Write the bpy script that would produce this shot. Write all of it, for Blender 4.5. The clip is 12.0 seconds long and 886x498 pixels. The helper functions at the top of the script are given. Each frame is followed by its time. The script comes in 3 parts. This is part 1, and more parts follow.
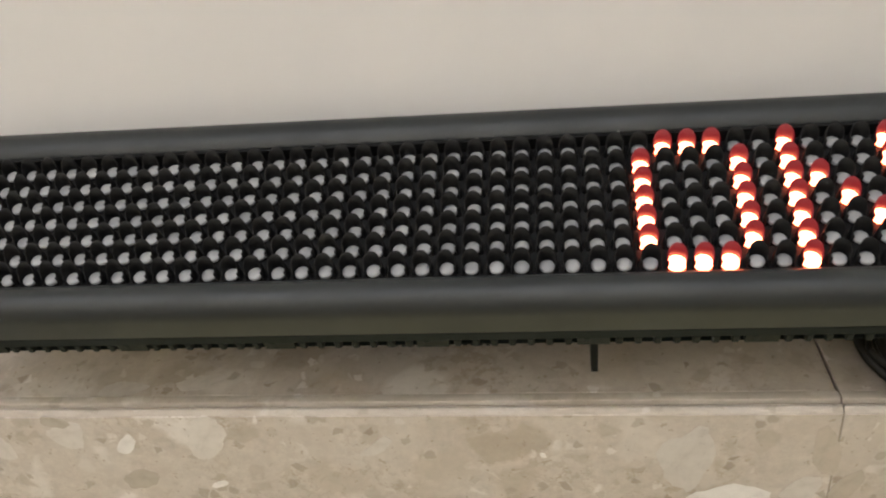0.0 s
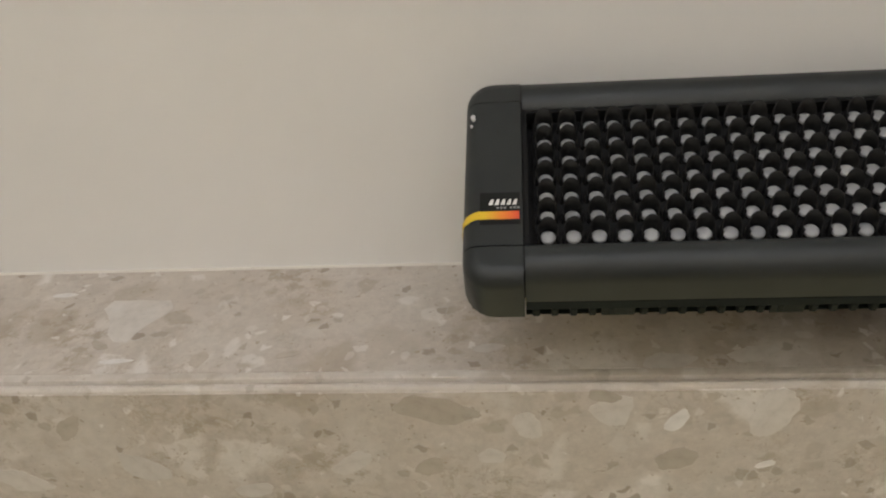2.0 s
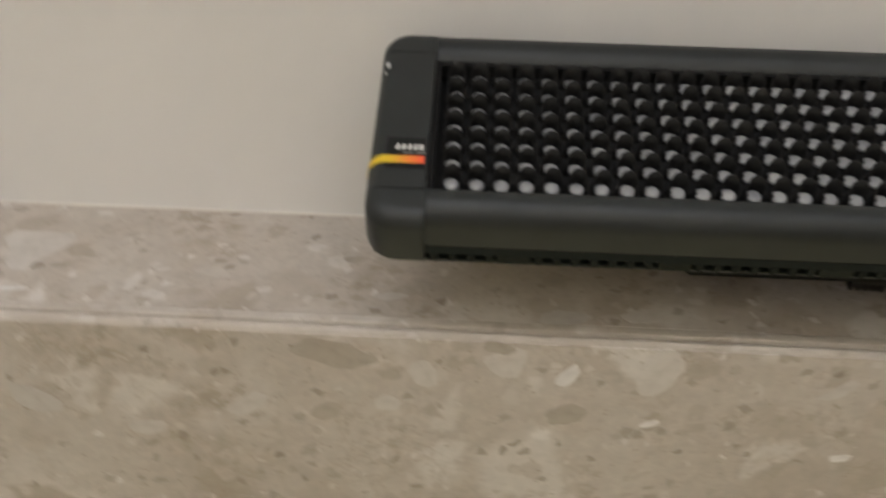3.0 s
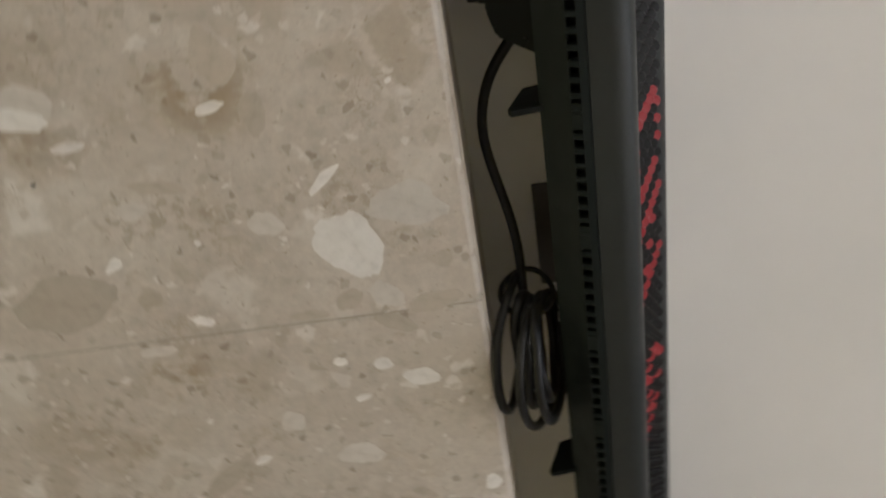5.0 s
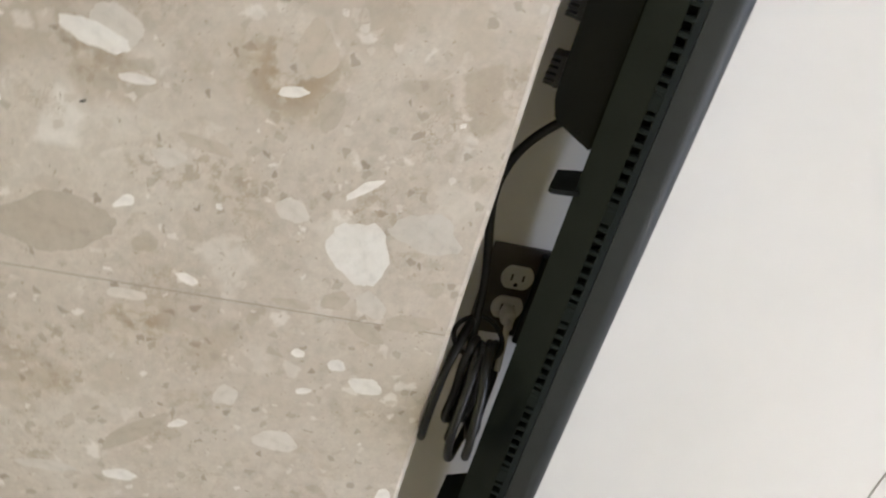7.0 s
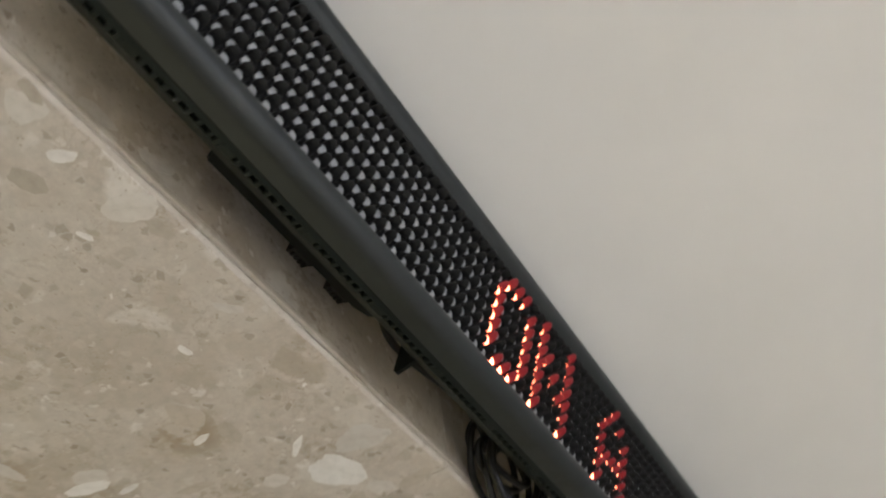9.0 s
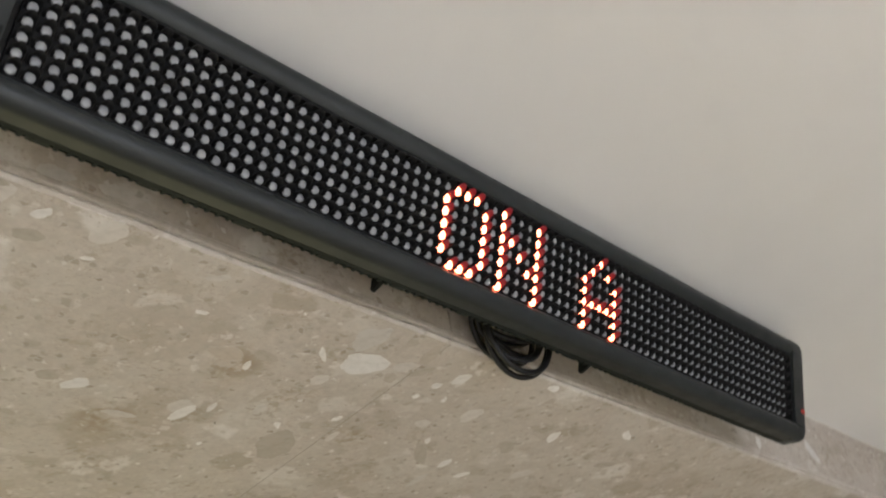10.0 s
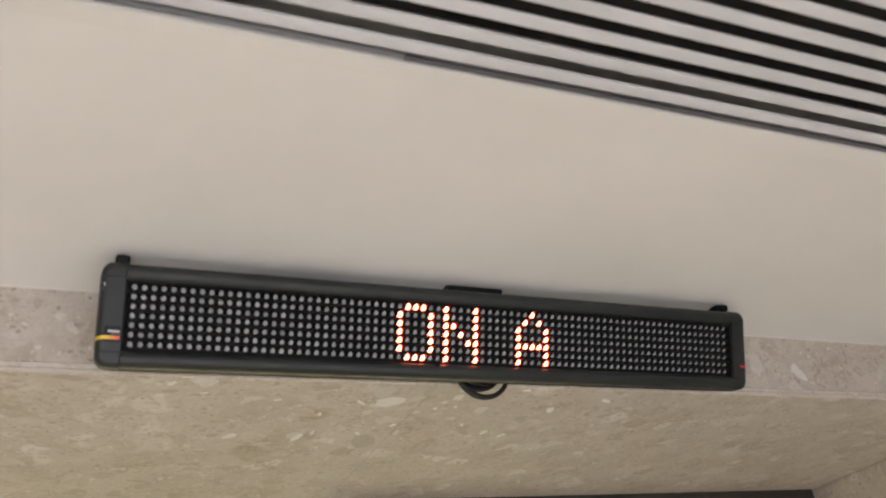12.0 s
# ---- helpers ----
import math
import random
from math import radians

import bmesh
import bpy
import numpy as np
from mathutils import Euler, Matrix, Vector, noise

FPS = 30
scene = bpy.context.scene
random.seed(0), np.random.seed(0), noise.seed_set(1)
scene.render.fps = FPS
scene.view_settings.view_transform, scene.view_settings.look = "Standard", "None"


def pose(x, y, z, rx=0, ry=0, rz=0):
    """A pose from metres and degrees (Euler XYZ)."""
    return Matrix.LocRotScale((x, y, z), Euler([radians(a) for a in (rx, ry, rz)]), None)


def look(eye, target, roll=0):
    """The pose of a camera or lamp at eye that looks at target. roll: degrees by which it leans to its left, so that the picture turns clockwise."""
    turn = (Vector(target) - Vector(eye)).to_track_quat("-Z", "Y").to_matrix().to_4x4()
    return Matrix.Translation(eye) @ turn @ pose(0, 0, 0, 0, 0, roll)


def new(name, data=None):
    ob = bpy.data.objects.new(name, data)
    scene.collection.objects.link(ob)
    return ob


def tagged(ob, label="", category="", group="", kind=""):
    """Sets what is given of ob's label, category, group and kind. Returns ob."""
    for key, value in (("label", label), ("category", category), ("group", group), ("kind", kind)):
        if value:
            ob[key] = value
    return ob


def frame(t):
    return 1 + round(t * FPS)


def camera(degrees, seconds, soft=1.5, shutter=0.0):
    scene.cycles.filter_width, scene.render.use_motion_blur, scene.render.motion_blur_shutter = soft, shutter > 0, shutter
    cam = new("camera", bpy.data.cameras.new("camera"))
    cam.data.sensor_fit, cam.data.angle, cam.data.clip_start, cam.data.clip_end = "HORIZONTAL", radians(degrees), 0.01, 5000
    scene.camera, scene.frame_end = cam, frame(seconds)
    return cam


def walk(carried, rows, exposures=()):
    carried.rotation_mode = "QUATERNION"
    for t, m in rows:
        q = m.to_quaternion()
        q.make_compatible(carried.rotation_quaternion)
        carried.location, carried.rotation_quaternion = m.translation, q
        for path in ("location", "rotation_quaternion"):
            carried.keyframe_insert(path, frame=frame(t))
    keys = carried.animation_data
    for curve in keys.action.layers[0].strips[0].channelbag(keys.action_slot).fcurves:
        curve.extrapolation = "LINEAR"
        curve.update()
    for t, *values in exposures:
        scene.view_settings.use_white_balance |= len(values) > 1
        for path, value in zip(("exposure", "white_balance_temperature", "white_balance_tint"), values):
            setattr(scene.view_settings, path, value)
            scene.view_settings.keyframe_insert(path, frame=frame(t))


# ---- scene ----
LENS = 54.17
cam = camera(LENS, 12.0, soft=2.05, shutter=0.5)
PATH = [
    (0, (0.4009, -0.4025, 1.7628), (0.2733, 0.1228, 2.6041), 9.88),
    (0.5, (0.3971, -0.4050, 1.7585), (0.2827, 0.1133, 2.6060), 8.98),
    (0.62, (0.3971, -0.4050, 1.7585), (0.2827, 0.1133, 2.6060), 8.98),
    (1, (0.2420, -0.4168, 1.7424), (0.1099, 0.1082, 2.5831), 10.13),
    (1.5, (0.0196, -0.3909, 1.7489), (-0.0892, 0.1436, 2.5871), 7.42),
    (2, (-0.0120, -0.3826, 1.7535), (-0.1100, 0.1378, 2.6018), 7.65),
    (2.5, (-0.0038, -0.3859, 1.7502), (-0.0990, 0.1438, 2.5930), 7.05),
    (4.5, (0.1200, -0.1231, 1.6643), (0.5923, 0.1558, 2.5005), -1.47),
    (5, (0.1738, -0.0225, 1.6435), (0.7111, 0.0491, 2.4838), -1.03),
    (5.5, (0.1818, 0.1004, 1.6086), (0.6997, -0.0077, 2.4572), -6.41),
    (6, (0.1639, 0.1648, 1.6060), (0.6664, -0.0213, 2.4503), -4.35),
    (6.5, (0.1542, 0.1833, 1.6055), (0.6616, -0.0319, 2.4399), -5.18),
    (8.5, (-0.0178, -0.1610, 1.6497), (0.5174, -0.0703, 2.4895), -13.66),
    (9, (-0.0959, -0.3385, 1.6398), (0.4852, -0.0783, 2.4109), -9.39),
    (9.5, (-0.1106, -0.5128, 1.6292), (0.4797, -0.0868, 2.3148), -7.76),
    (10, (-0.0992, -0.6231, 1.6202), (0.4843, -0.0986, 2.2401), -10.04),
    (10.5, (-0.1081, -0.7479, 1.6224), (0.4417, -0.1521, 2.2079), -9.41),
    (11, (-0.1308, -0.9789, 1.6138), (0.3973, -0.3075, 2.1338), -9.43),
    (11.5, (-0.0753, -1.2327, 1.5967), (0.3508, -0.4869, 2.1089), -8.41),
    (12, (-0.1056, -1.4408, 1.5772), (0.2912, -0.6716, 2.0781), -8.75),
]

walk(cam, [(t, look(eye, target, roll)) for t, eye, target, roll in PATH],
     exposures=[(0, 0.66, 6030, 14), (0.5, 0.34, 6030, 13), (1, 0.57, 6080, 12), (1.5, 0.31, 6100, 13), (2.5, 0.09, 6140, 13), (4.5, 0.26, 5900, 15), (5, 0.22, 5800, 14),
                (5.5, 0.97, 5460, 14), (6.5, 1.01, 5450, 14), (8.5, 0.79, 5530, 12), (9, 0.34, 5720, 12), (10, 0.34, 5780, 13), (10.5, 0.34, 5900, 14), (11.5, 0.2, 5980, 16), (12, 0.3, 6030, 16)])

# ---- light ----
SOFFIT = 2.2                 # height of the underside of the lintel
CEIL = SOFFIT + 0.154        # height of the painted ceiling

world = bpy.data.worlds.new("sky")
scene.world = world
world.use_nodes = True
sky = world.node_tree.nodes.new("ShaderNodeTexSky")
sky.sky_type, sky.sun_disc = "NISHITA", False
sky.sun_elevation, sky.sun_rotation = radians(33.4), radians(186)
sky.air_density, sky.dust_density = 0.7, 6.0
haze = world.node_tree.nodes.new("ShaderNodeMix")
haze.data_type, haze.blend_type = "RGBA", "MULTIPLY"
haze.inputs[0].default_value = 1.0
haze.inputs[7].default_value = (1.0, 0.92, 0.76, 1)
world.node_tree.links.new(sky.outputs[0], haze.inputs[6])
world.node_tree.links.new(haze.outputs[2], world.node_tree.nodes["Background"].inputs[0])
world.node_tree.nodes["Background"].inputs[1].default_value = 0.1


# unseen area lamps, added to light the floor so that it bounces upward
def added_light(name, m, size_x, size_y, watts, colour):
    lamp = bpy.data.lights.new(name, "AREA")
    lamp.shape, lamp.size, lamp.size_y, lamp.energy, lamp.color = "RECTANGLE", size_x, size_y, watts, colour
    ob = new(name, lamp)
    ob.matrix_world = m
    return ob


# both lamps are added; the yellow one warms the gap behind the sign
added_light("added_lobby_light", look((-0.5, -3.0, 1.05), (-0.5, -2.2, 0.05)), 4.4, 0.85, 92, (0.98, 0.98, 1.0))
added_light("added_entrance_light", look((0.2, 2.75, 1.42), (0.2, 1.0, 0.0)), 4.0, 1.0, 22, (1.0, 0.88, 0.40))
sun_lamp = bpy.data.lights.new("sun", "SUN")
sun_lamp.energy, sun_lamp.angle, sun_lamp.color = 4.9, radians(0.5), (1.0, 0.94, 0.83)
sun = new("sun", sun_lamp)
sun.matrix_world = look((0.2, -6.0, 1.95 + 2.7 * 0.66), (0.5, -3.3, 1.95))


# ---- materials ----
def material(name, colour, rough=0.5, metal=0.0, emit=None, strength=0.0, coat=0.0):
    m = bpy.data.materials.new(name)
    m.use_nodes = True
    b = m.node_tree.nodes["Principled BSDF"]
    b.inputs["Base Color"].default_value = (*colour, 1)
    b.inputs["Roughness"].default_value, b.inputs["Metallic"].default_value = rough, metal
    b.inputs["Coat Weight"].default_value = coat
    if emit:
        b.inputs["Emission Color"].default_value, b.inputs["Emission Strength"].default_value = (*emit, 1), strength
    return m


def node(m, kind, **values):
    n = m.node_tree.nodes.new(kind)
    for key, value in values.items():
        n.inputs[key].default_value = value
    return n


def link(m, a, b):
    m.node_tree.links.new(a, b)


def ramp(m, source, stops):
    n = m.node_tree.nodes.new("ShaderNodeValToRGB")
    while len(n.color_ramp.elements) < len(stops):
        n.color_ramp.elements.new(0.5)
    for e, (at, c) in zip(n.color_ramp.elements, stops):
        e.position, e.color = at, (*c, 1) if len(c) == 3 else c
    link(m, source, n.inputs[0])
    return n.outputs[0]


def grey(v):
    return (v, v, v)


def mix(m, factor, a, b, blend="MIX"):
    n = m.node_tree.nodes.new("ShaderNodeMix")
    n.data_type, n.blend_type = "RGBA", blend
    for socket, value in ((n.inputs[0], factor), (n.inputs[6], a), (n.inputs[7], b)):
        if isinstance(value, (int, float)):
            socket.default_value = value
        elif isinstance(value, tuple):
            socket.default_value = (*value, 1)
        else:
            link(m, value, socket)
    return n.outputs[2]


def coords(m, scale=(1, 1, 1), warp=0.0, warp_scale=20.0):
    """Object coordinates in metres, bent by noise."""
    tc = m.node_tree.nodes.new("ShaderNodeTexCoord")
    mp = node(m, "ShaderNodeMapping", Scale=scale)
    link(m, tc.outputs["Object"], mp.inputs[0])
    out = mp.outputs[0]
    if warp:
        nz = node(m, "ShaderNodeTexNoise", Scale=warp_scale, Detail=4.0)
        link(m, out, nz.inputs["Vector"])
        v = m.node_tree.nodes.new("ShaderNodeVectorMath")
        v.operation = "MULTIPLY_ADD"
        link(m, nz.outputs["Color"], v.inputs[0])
        v.inputs[1].default_value = (warp,) * 3
        link(m, out, v.inputs[2])
        out = v.outputs[0]
    return out


def noise_of(m, vec, scale, detail=4.0, rough=0.55):
    n = node(m, "ShaderNodeTexNoise", Scale=scale, Detail=detail, Roughness=rough)
    link(m, vec, n.inputs["Vector"])
    return n.outputs[0]


def bump(m, height, strength, distance=0.001):
    n = node(m, "ShaderNodeBump", Strength=strength, Distance=distance)
    link(m, height, n.inputs["Height"])
    link(m, n.outputs[0], m.node_tree.nodes["Principled BSDF"].inputs["Normal"])


def finish(m, colour=None, rough=None):
    b = m.node_tree.nodes["Principled BSDF"]
    if colour is not None:
        link(m, colour, b.inputs["Base Color"])
    if rough is not None:
        link(m, rough, b.inputs["Roughness"])
    return m


def clasts(m, vec, scale, keep, rim=0.04, soft=0.11):
    """Scattered angular stones: some cells of a Voronoi pattern, cut back from their rims. Returns the mask and the cell's random value."""
    vo = node(m, "ShaderNodeTexVoronoi", Scale=scale, Randomness=1.0)
    ed = node(m, "ShaderNodeTexVoronoi", Scale=scale, Randomness=1.0)
    ed.feature = "DISTANCE_TO_EDGE"
    link(m, vec, vo.inputs["Vector"])
    link(m, vec, ed.inputs["Vector"])
    sep = m.node_tree.nodes.new("ShaderNodeSeparateColor")
    link(m, vo.outputs["Color"], sep.inputs[0])
    pick = node(m, "ShaderNodeMath")
    pick.operation = "LESS_THAN"
    link(m, sep.outputs[0], pick.inputs[0])
    pick.inputs[1].default_value = keep
    both = node(m, "ShaderNodeMath")
    both.operation = "MULTIPLY"
    link(m, pick.outputs[0], both.inputs[0])
    link(m, ramp(m, ed.outputs["Distance"], [(rim, grey(0)), (rim + soft, grey(1))]), both.inputs[1])
    return both.outputs[0], sep.outputs[2]


def marble_material(name, shift, clouds=(), pale=0.0):
    m = material(name, (0.418, 0.378, 0.332), 0.3)
    tc = m.node_tree.nodes.new("ShaderNodeTexCoord")
    mp = node(m, "ShaderNodeMapping", Location=shift)
    link(m, tc.outputs["Object"], mp.inputs[0])
    flat = mp.outputs[0]

    def warped(amount, scale):
        nz = node(m, "ShaderNodeTexNoise", Scale=scale, Detail=6.0, Roughness=0.62)
        link(m, flat, nz.inputs["Vector"])
        v = m.node_tree.nodes.new("ShaderNodeVectorMath")
        v.operation = "MULTIPLY_ADD"
        link(m, nz.outputs["Color"], v.inputs[0])
        v.inputs[1].default_value = (amount,) * 3
        link(m, flat, v.inputs[2])
        return v.outputs[0]

    col = ramp(m, noise_of(m, warped(0.03, 9), 9, 5), [(0.3, (0.373, 0.332, 0.286)), (0.5, (0.418, 0.378, 0.332)), (0.72, (0.459, 0.424, 0.380))])
    fine = ramp(m, noise_of(m, flat, 170, 5, 0.7), [(0.3, grey(0.9)), (0.7, grey(1.07))])
    col = mix(m, 1.0, col, fine, "MULTIPLY")
    for bend, bend_scale, scale, keep, strength, low, mid, high in (
            (0.034, 16, 10, 0.55, 0.8, (0.335, 0.288, 0.234), (0.412, 0.373, 0.328), (0.520, 0.490, 0.452)),
            (0.022, 30, 22, 0.36, 0.75, (0.310, 0.262, 0.207), (0.418, 0.378, 0.330), (0.570, 0.545, 0.512)),
            (0.012, 60, 55, 0.22, 0.75, (0.310, 0.264, 0.212), (0.426, 0.388, 0.344), (0.570, 0.545, 0.512)),
            (0.006, 130, 125, 0.18, 0.8, (0.225, 0.182, 0.135), (0.420, 0.380, 0.332), (0.590, 0.568, 0.540))):
        mask, tone = clasts(m, warped(bend, bend_scale), scale, keep)
        weak = node(m, "ShaderNodeMath")
        weak.operation = "MULTIPLY"
        link(m, mask, weak.inputs[0])
        weak.inputs[1].default_value = strength
        col = mix(m, weak.outputs[0], col, ramp(m, tone, [(0.0, low), (0.45, mid), (0.7, mid), (1.0, high)]))
    vein = ramp(m, noise_of(m, warped(0.05, 16), 22, 6, 0.7), [(0.47, grey(0)), (0.5, grey(1)), (0.53, grey(0))])
    patch = ramp(m, noise_of(m, flat, 11, 2), [(0.52, grey(0)), (0.68, grey(0.55))])
    both = mix(m, 1.0, vein, patch, "MULTIPLY")
    col = mix(m, both, col, (0.278, 0.224, 0.162))
    brown = ramp(m, noise_of(m, warped(0.03, 30), 16, 6, 0.65), [(0.60, grey(0)), (0.72, grey(0.5))])
    col = mix(m, brown, col, (0.304, 0.245, 0.175))
    for place, reach in clouds:
        far = m.node_tree.nodes.new("ShaderNodeVectorMath")
        far.operation = "DISTANCE"
        link(m, tc.outputs["Object"], far.inputs[0])
        far.inputs[1].default_value = place
        near = ramp(m, far.outputs["Value"], [(reach * 0.3, grey(1)), (reach, grey(0))])
        spots = ramp(m, noise_of(m, warped(0.02, 30), 38, 6, 0.6), [(0.45, grey(0)), (0.58, grey(0.85))])
        col = mix(m, mix(m, 1.0, near, spots, "MULTIPLY"), col, (0.255, 0.195, 0.125))
    pits = ramp(m, noise_of(m, warped(0.004, 120), 210, 3, 0.5), [(0.29, grey(0.6)), (0.34, grey(0))])
    col = mix(m, pits, col, (0.25, 0.20, 0.14))
    knots = ramp(m, noise_of(m, warped(0.02, 24), 14, 3, 0.5), [(0.55, grey(0)), (0.66, grey(1))])
    crumbs = ramp(m, noise_of(m, warped(0.006, 90), 95, 4, 0.6), [(0.50, grey(0)), (0.60, grey(0.62))])
    col = mix(m, mix(m, 1.0, knots, crumbs, "MULTIPLY"), col, (0.275, 0.222, 0.160))
    grain = ramp(m, noise_of(m, flat, 75, 6, 0.7), [(0.3, grey(1.07)), (0.7, grey(1.29))])
    col = mix(m, 1.0, col, grain, "MULTIPLY")
    if pale:
        col = mix(m, pale, col, (0.62, 0.585, 0.53))
    bump(m, noise_of(m, flat, 90, 5), 0.05)
    return finish(m, col, ramp(m, noise_of(m, flat, 30), [(0.3, grey(0.5)), (0.7, grey(0.66))]))


M_MARBLE = marble_material("marble", (0.13, 0.4, 0.2), (((0.375, 0.17, 2.2), 0.055), ((0.622, 0.262, 2.2), 0.04), ((0.30, 0.36, 2.2), 0.06)))
M_BAND = marble_material("marble_band", (1.7, 0.9, 2.4))
# mixed paler than the other marble for the light the lip catches
M_LIP = marble_material("marble_lip_lightened", (3.1, 0.2, 1.3), pale=0.35)


def chip_material(name, light, dark):
    m = material(name, light, 0.58)
    v = coords(m, warp=0.01, warp_scale=40)
    info = m.node_tree.nodes.new("ShaderNodeObjectInfo")
    c = ramp(m, noise_of(m, v, 45, 5, 0.6), [(0.3, dark), (0.7, light)])
    speck = ramp(m, noise_of(m, v, 150, 5, 0.7), [(0.28, grey(0.86)), (0.45, grey(1.0)), (0.72, grey(1.07))])
    c = mix(m, 1.0, c, speck, "MULTIPLY")
    k = ramp(m, info.outputs["Random"], [(0, grey(0.97)), (1, grey(1.15))])
    bump(m, noise_of(m, v, 90, 5), 0.05)
    return finish(m, mix(m, 1.0, c, k, "MULTIPLY"))


M_CHIP_WHITE = chip_material("white_stone", (0.70, 0.685, 0.665), (0.62, 0.60, 0.572))
M_CHIP_PALE = chip_material("pale_stone", (0.535, 0.508, 0.472), (0.478, 0.445, 0.404))
M_CHIP_DARK = chip_material("brown_stone", (0.425, 0.378, 0.322), (0.380, 0.333, 0.276))

M_PLASTER = material("white_plaster", (0.78, 0.76, 0.72), 0.85)
_v = coords(M_PLASTER)
finish(M_PLASTER, ramp(M_PLASTER, noise_of(M_PLASTER, _v, 2.5, 3), [(0.3, (0.70, 0.69, 0.665)), (0.7, (0.745, 0.735, 0.715))]))
bump(M_PLASTER, noise_of(M_PLASTER, _v, 260, 4), 0.12, 0.0006)

M_CAULK = material("white_caulk", (0.66, 0.63, 0.57), 0.6)
bump(M_CAULK, noise_of(M_CAULK, coords(M_CAULK), 150, 4), 0.6, 0.001)

M_BLADE = material("white_enamel", (0.72, 0.71, 0.74), 0.45)
finish(M_BLADE, ramp(M_BLADE, noise_of(M_BLADE, coords(M_BLADE, (1, 6, 6)), 5, 4), [(0.3, (0.60, 0.61, 0.655)), (0.7, (0.66, 0.67, 0.715))]))
M_DUCT = material("black_duct", (0.012, 0.012, 0.011), 0.8)
M_BAFFLE = material("grey_baffle", (0.10, 0.10, 0.11), 0.5)


def plastic(name, colour, rough, spread=0.25, gloss=0.5):
    m = material(name, colour, rough)
    m.node_tree.nodes["Principled BSDF"].inputs["Specular IOR Level"].default_value = gloss
    v = coords(m)
    dark = tuple(c * (1 - spread) for c in colour)
    light = tuple(c * (1 + spread) for c in colour)
    bump(m, noise_of(m, v, 900, 3, 0.6), 0.12, 0.0004)
    return finish(m, ramp(m, noise_of(m, v, 12, 6, 0.65), [(0.3, dark), (0.7, light)]),
                  ramp(m, noise_of(m, v, 35, 5), [(0.3, grey(rough - 0.07)), (0.7, grey(rough + 0.09))]))


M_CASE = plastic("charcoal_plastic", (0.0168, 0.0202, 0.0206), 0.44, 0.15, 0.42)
# darker copy of the case plastic, with the underside's shade put in
M_CASE_SHADED = plastic("shaded_underside_plastic", (0.0092, 0.0126, 0.0124), 0.52, 0.15, 0.14)
# made-up yellow that bounces warm light into the gap behind the sign
M_BACK_BOUNCE = plastic("yellow_bounce_sheet", (0.62, 0.52, 0.12), 0.5, 0.1)
M_BADGE = plastic("dark_badge_plastic", (0.011, 0.012, 0.0115), 0.4, 0.15, 0.2)
M_PANEL = plastic("matt_black_panel", (0.010, 0.010, 0.010), 0.7, 0.2, 0.2)
M_HOOD = plastic("black_hood_plastic", (0.006, 0.006, 0.006), 0.42, 0.2, 0.3)
M_SEAM = material("dark_seam", (0.004, 0.004, 0.004), 0.8)
M_RUBBER = plastic("black_cable_rubber", (0.008, 0.008, 0.008), 0.38, 0.2, 0.3)
M_STEEL = plastic("painted_black_metal", (0.0075, 0.0092, 0.0088), 0.45, 0.15, 0.15)
# dark tone takes in the shade that the steel plate sits in
M_PLATE = plastic("shaded_dark_plate", (0.055, 0.048, 0.042), 0.4)
M_SOCKET = plastic("ivory_plastic", (0.72, 0.70, 0.66), 0.35, 0.06)
M_WHITE = material("white_print", (0.75, 0.75, 0.73), 0.5)
M_GREYPRINT = material("grey_print", (0.25, 0.25, 0.25), 0.5)
M_SCUFF = material("pale_scuff", (0.55, 0.55, 0.55), 0.7)
M_RED = material("red_print", (0.5, 0.035, 0.02), 0.45)
M_FLOOR = material("pale_floor_stone", (0.6, 0.57, 0.52), 0.35)
finish(M_FLOOR, ramp(M_FLOOR, noise_of(M_FLOOR, coords(M_FLOOR), 3, 6), [(0.3, (0.52, 0.47, 0.38)), (0.7, (0.60, 0.55, 0.455))]))
M_WALL = material("warm_wall_paint", (0.66, 0.61, 0.53), 0.8)
finish(M_WALL, ramp(M_WALL, noise_of(M_WALL, coords(M_WALL), 1.5, 5), [(0.3, (0.64, 0.62, 0.58)), (0.7, (0.70, 0.68, 0.64))]))
M_BRONZE = plastic("dark_bronze_metal", (0.03, 0.026, 0.022), 0.4)
M_GLASS = material("clear_glass", (1, 1, 1), 0.02)
M_GLASS.node_tree.nodes["Principled BSDF"].inputs["Transmission Weight"].default_value = 1.0

# amber tint made up to yellow the sky light from the north side
M_AMBER = material("amber_filter_glass", (1.0, 0.82, 0.38), 0.02)
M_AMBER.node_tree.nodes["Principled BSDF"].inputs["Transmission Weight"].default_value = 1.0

M_LENS = material("milky_lens", (0.72, 0.73, 0.74), 0.32)
_i = M_LENS.node_tree.nodes.new("ShaderNodeObjectInfo")
finish(M_LENS, ramp(M_LENS, _i.outputs["Random"], [(0, (0.28, 0.285, 0.29)), (1, (0.38, 0.385, 0.39))]))
M_LIT = material("lit_red_lens", (0.7, 0.5, 0.45), 0.4, emit=(1.0, 0.33, 0.25), strength=15.0)
_t = M_LIT.node_tree.nodes.new("ShaderNodeTexCoord")
_d = M_LIT.node_tree.nodes.new("ShaderNodeVectorMath")
_d.operation = "LENGTH"
link(M_LIT, _t.outputs["Object"], _d.inputs[0])
_b = M_LIT.node_tree.nodes["Principled BSDF"]
# redder rim puts the fringe of bloom into the lens colour
link(M_LIT, ramp(M_LIT, _d.outputs["Value"], [(0.0018, (1.0, 0.26, 0.11)), (0.0054, (1.0, 0.09, 0.03))]), _b.inputs["Emission Color"])
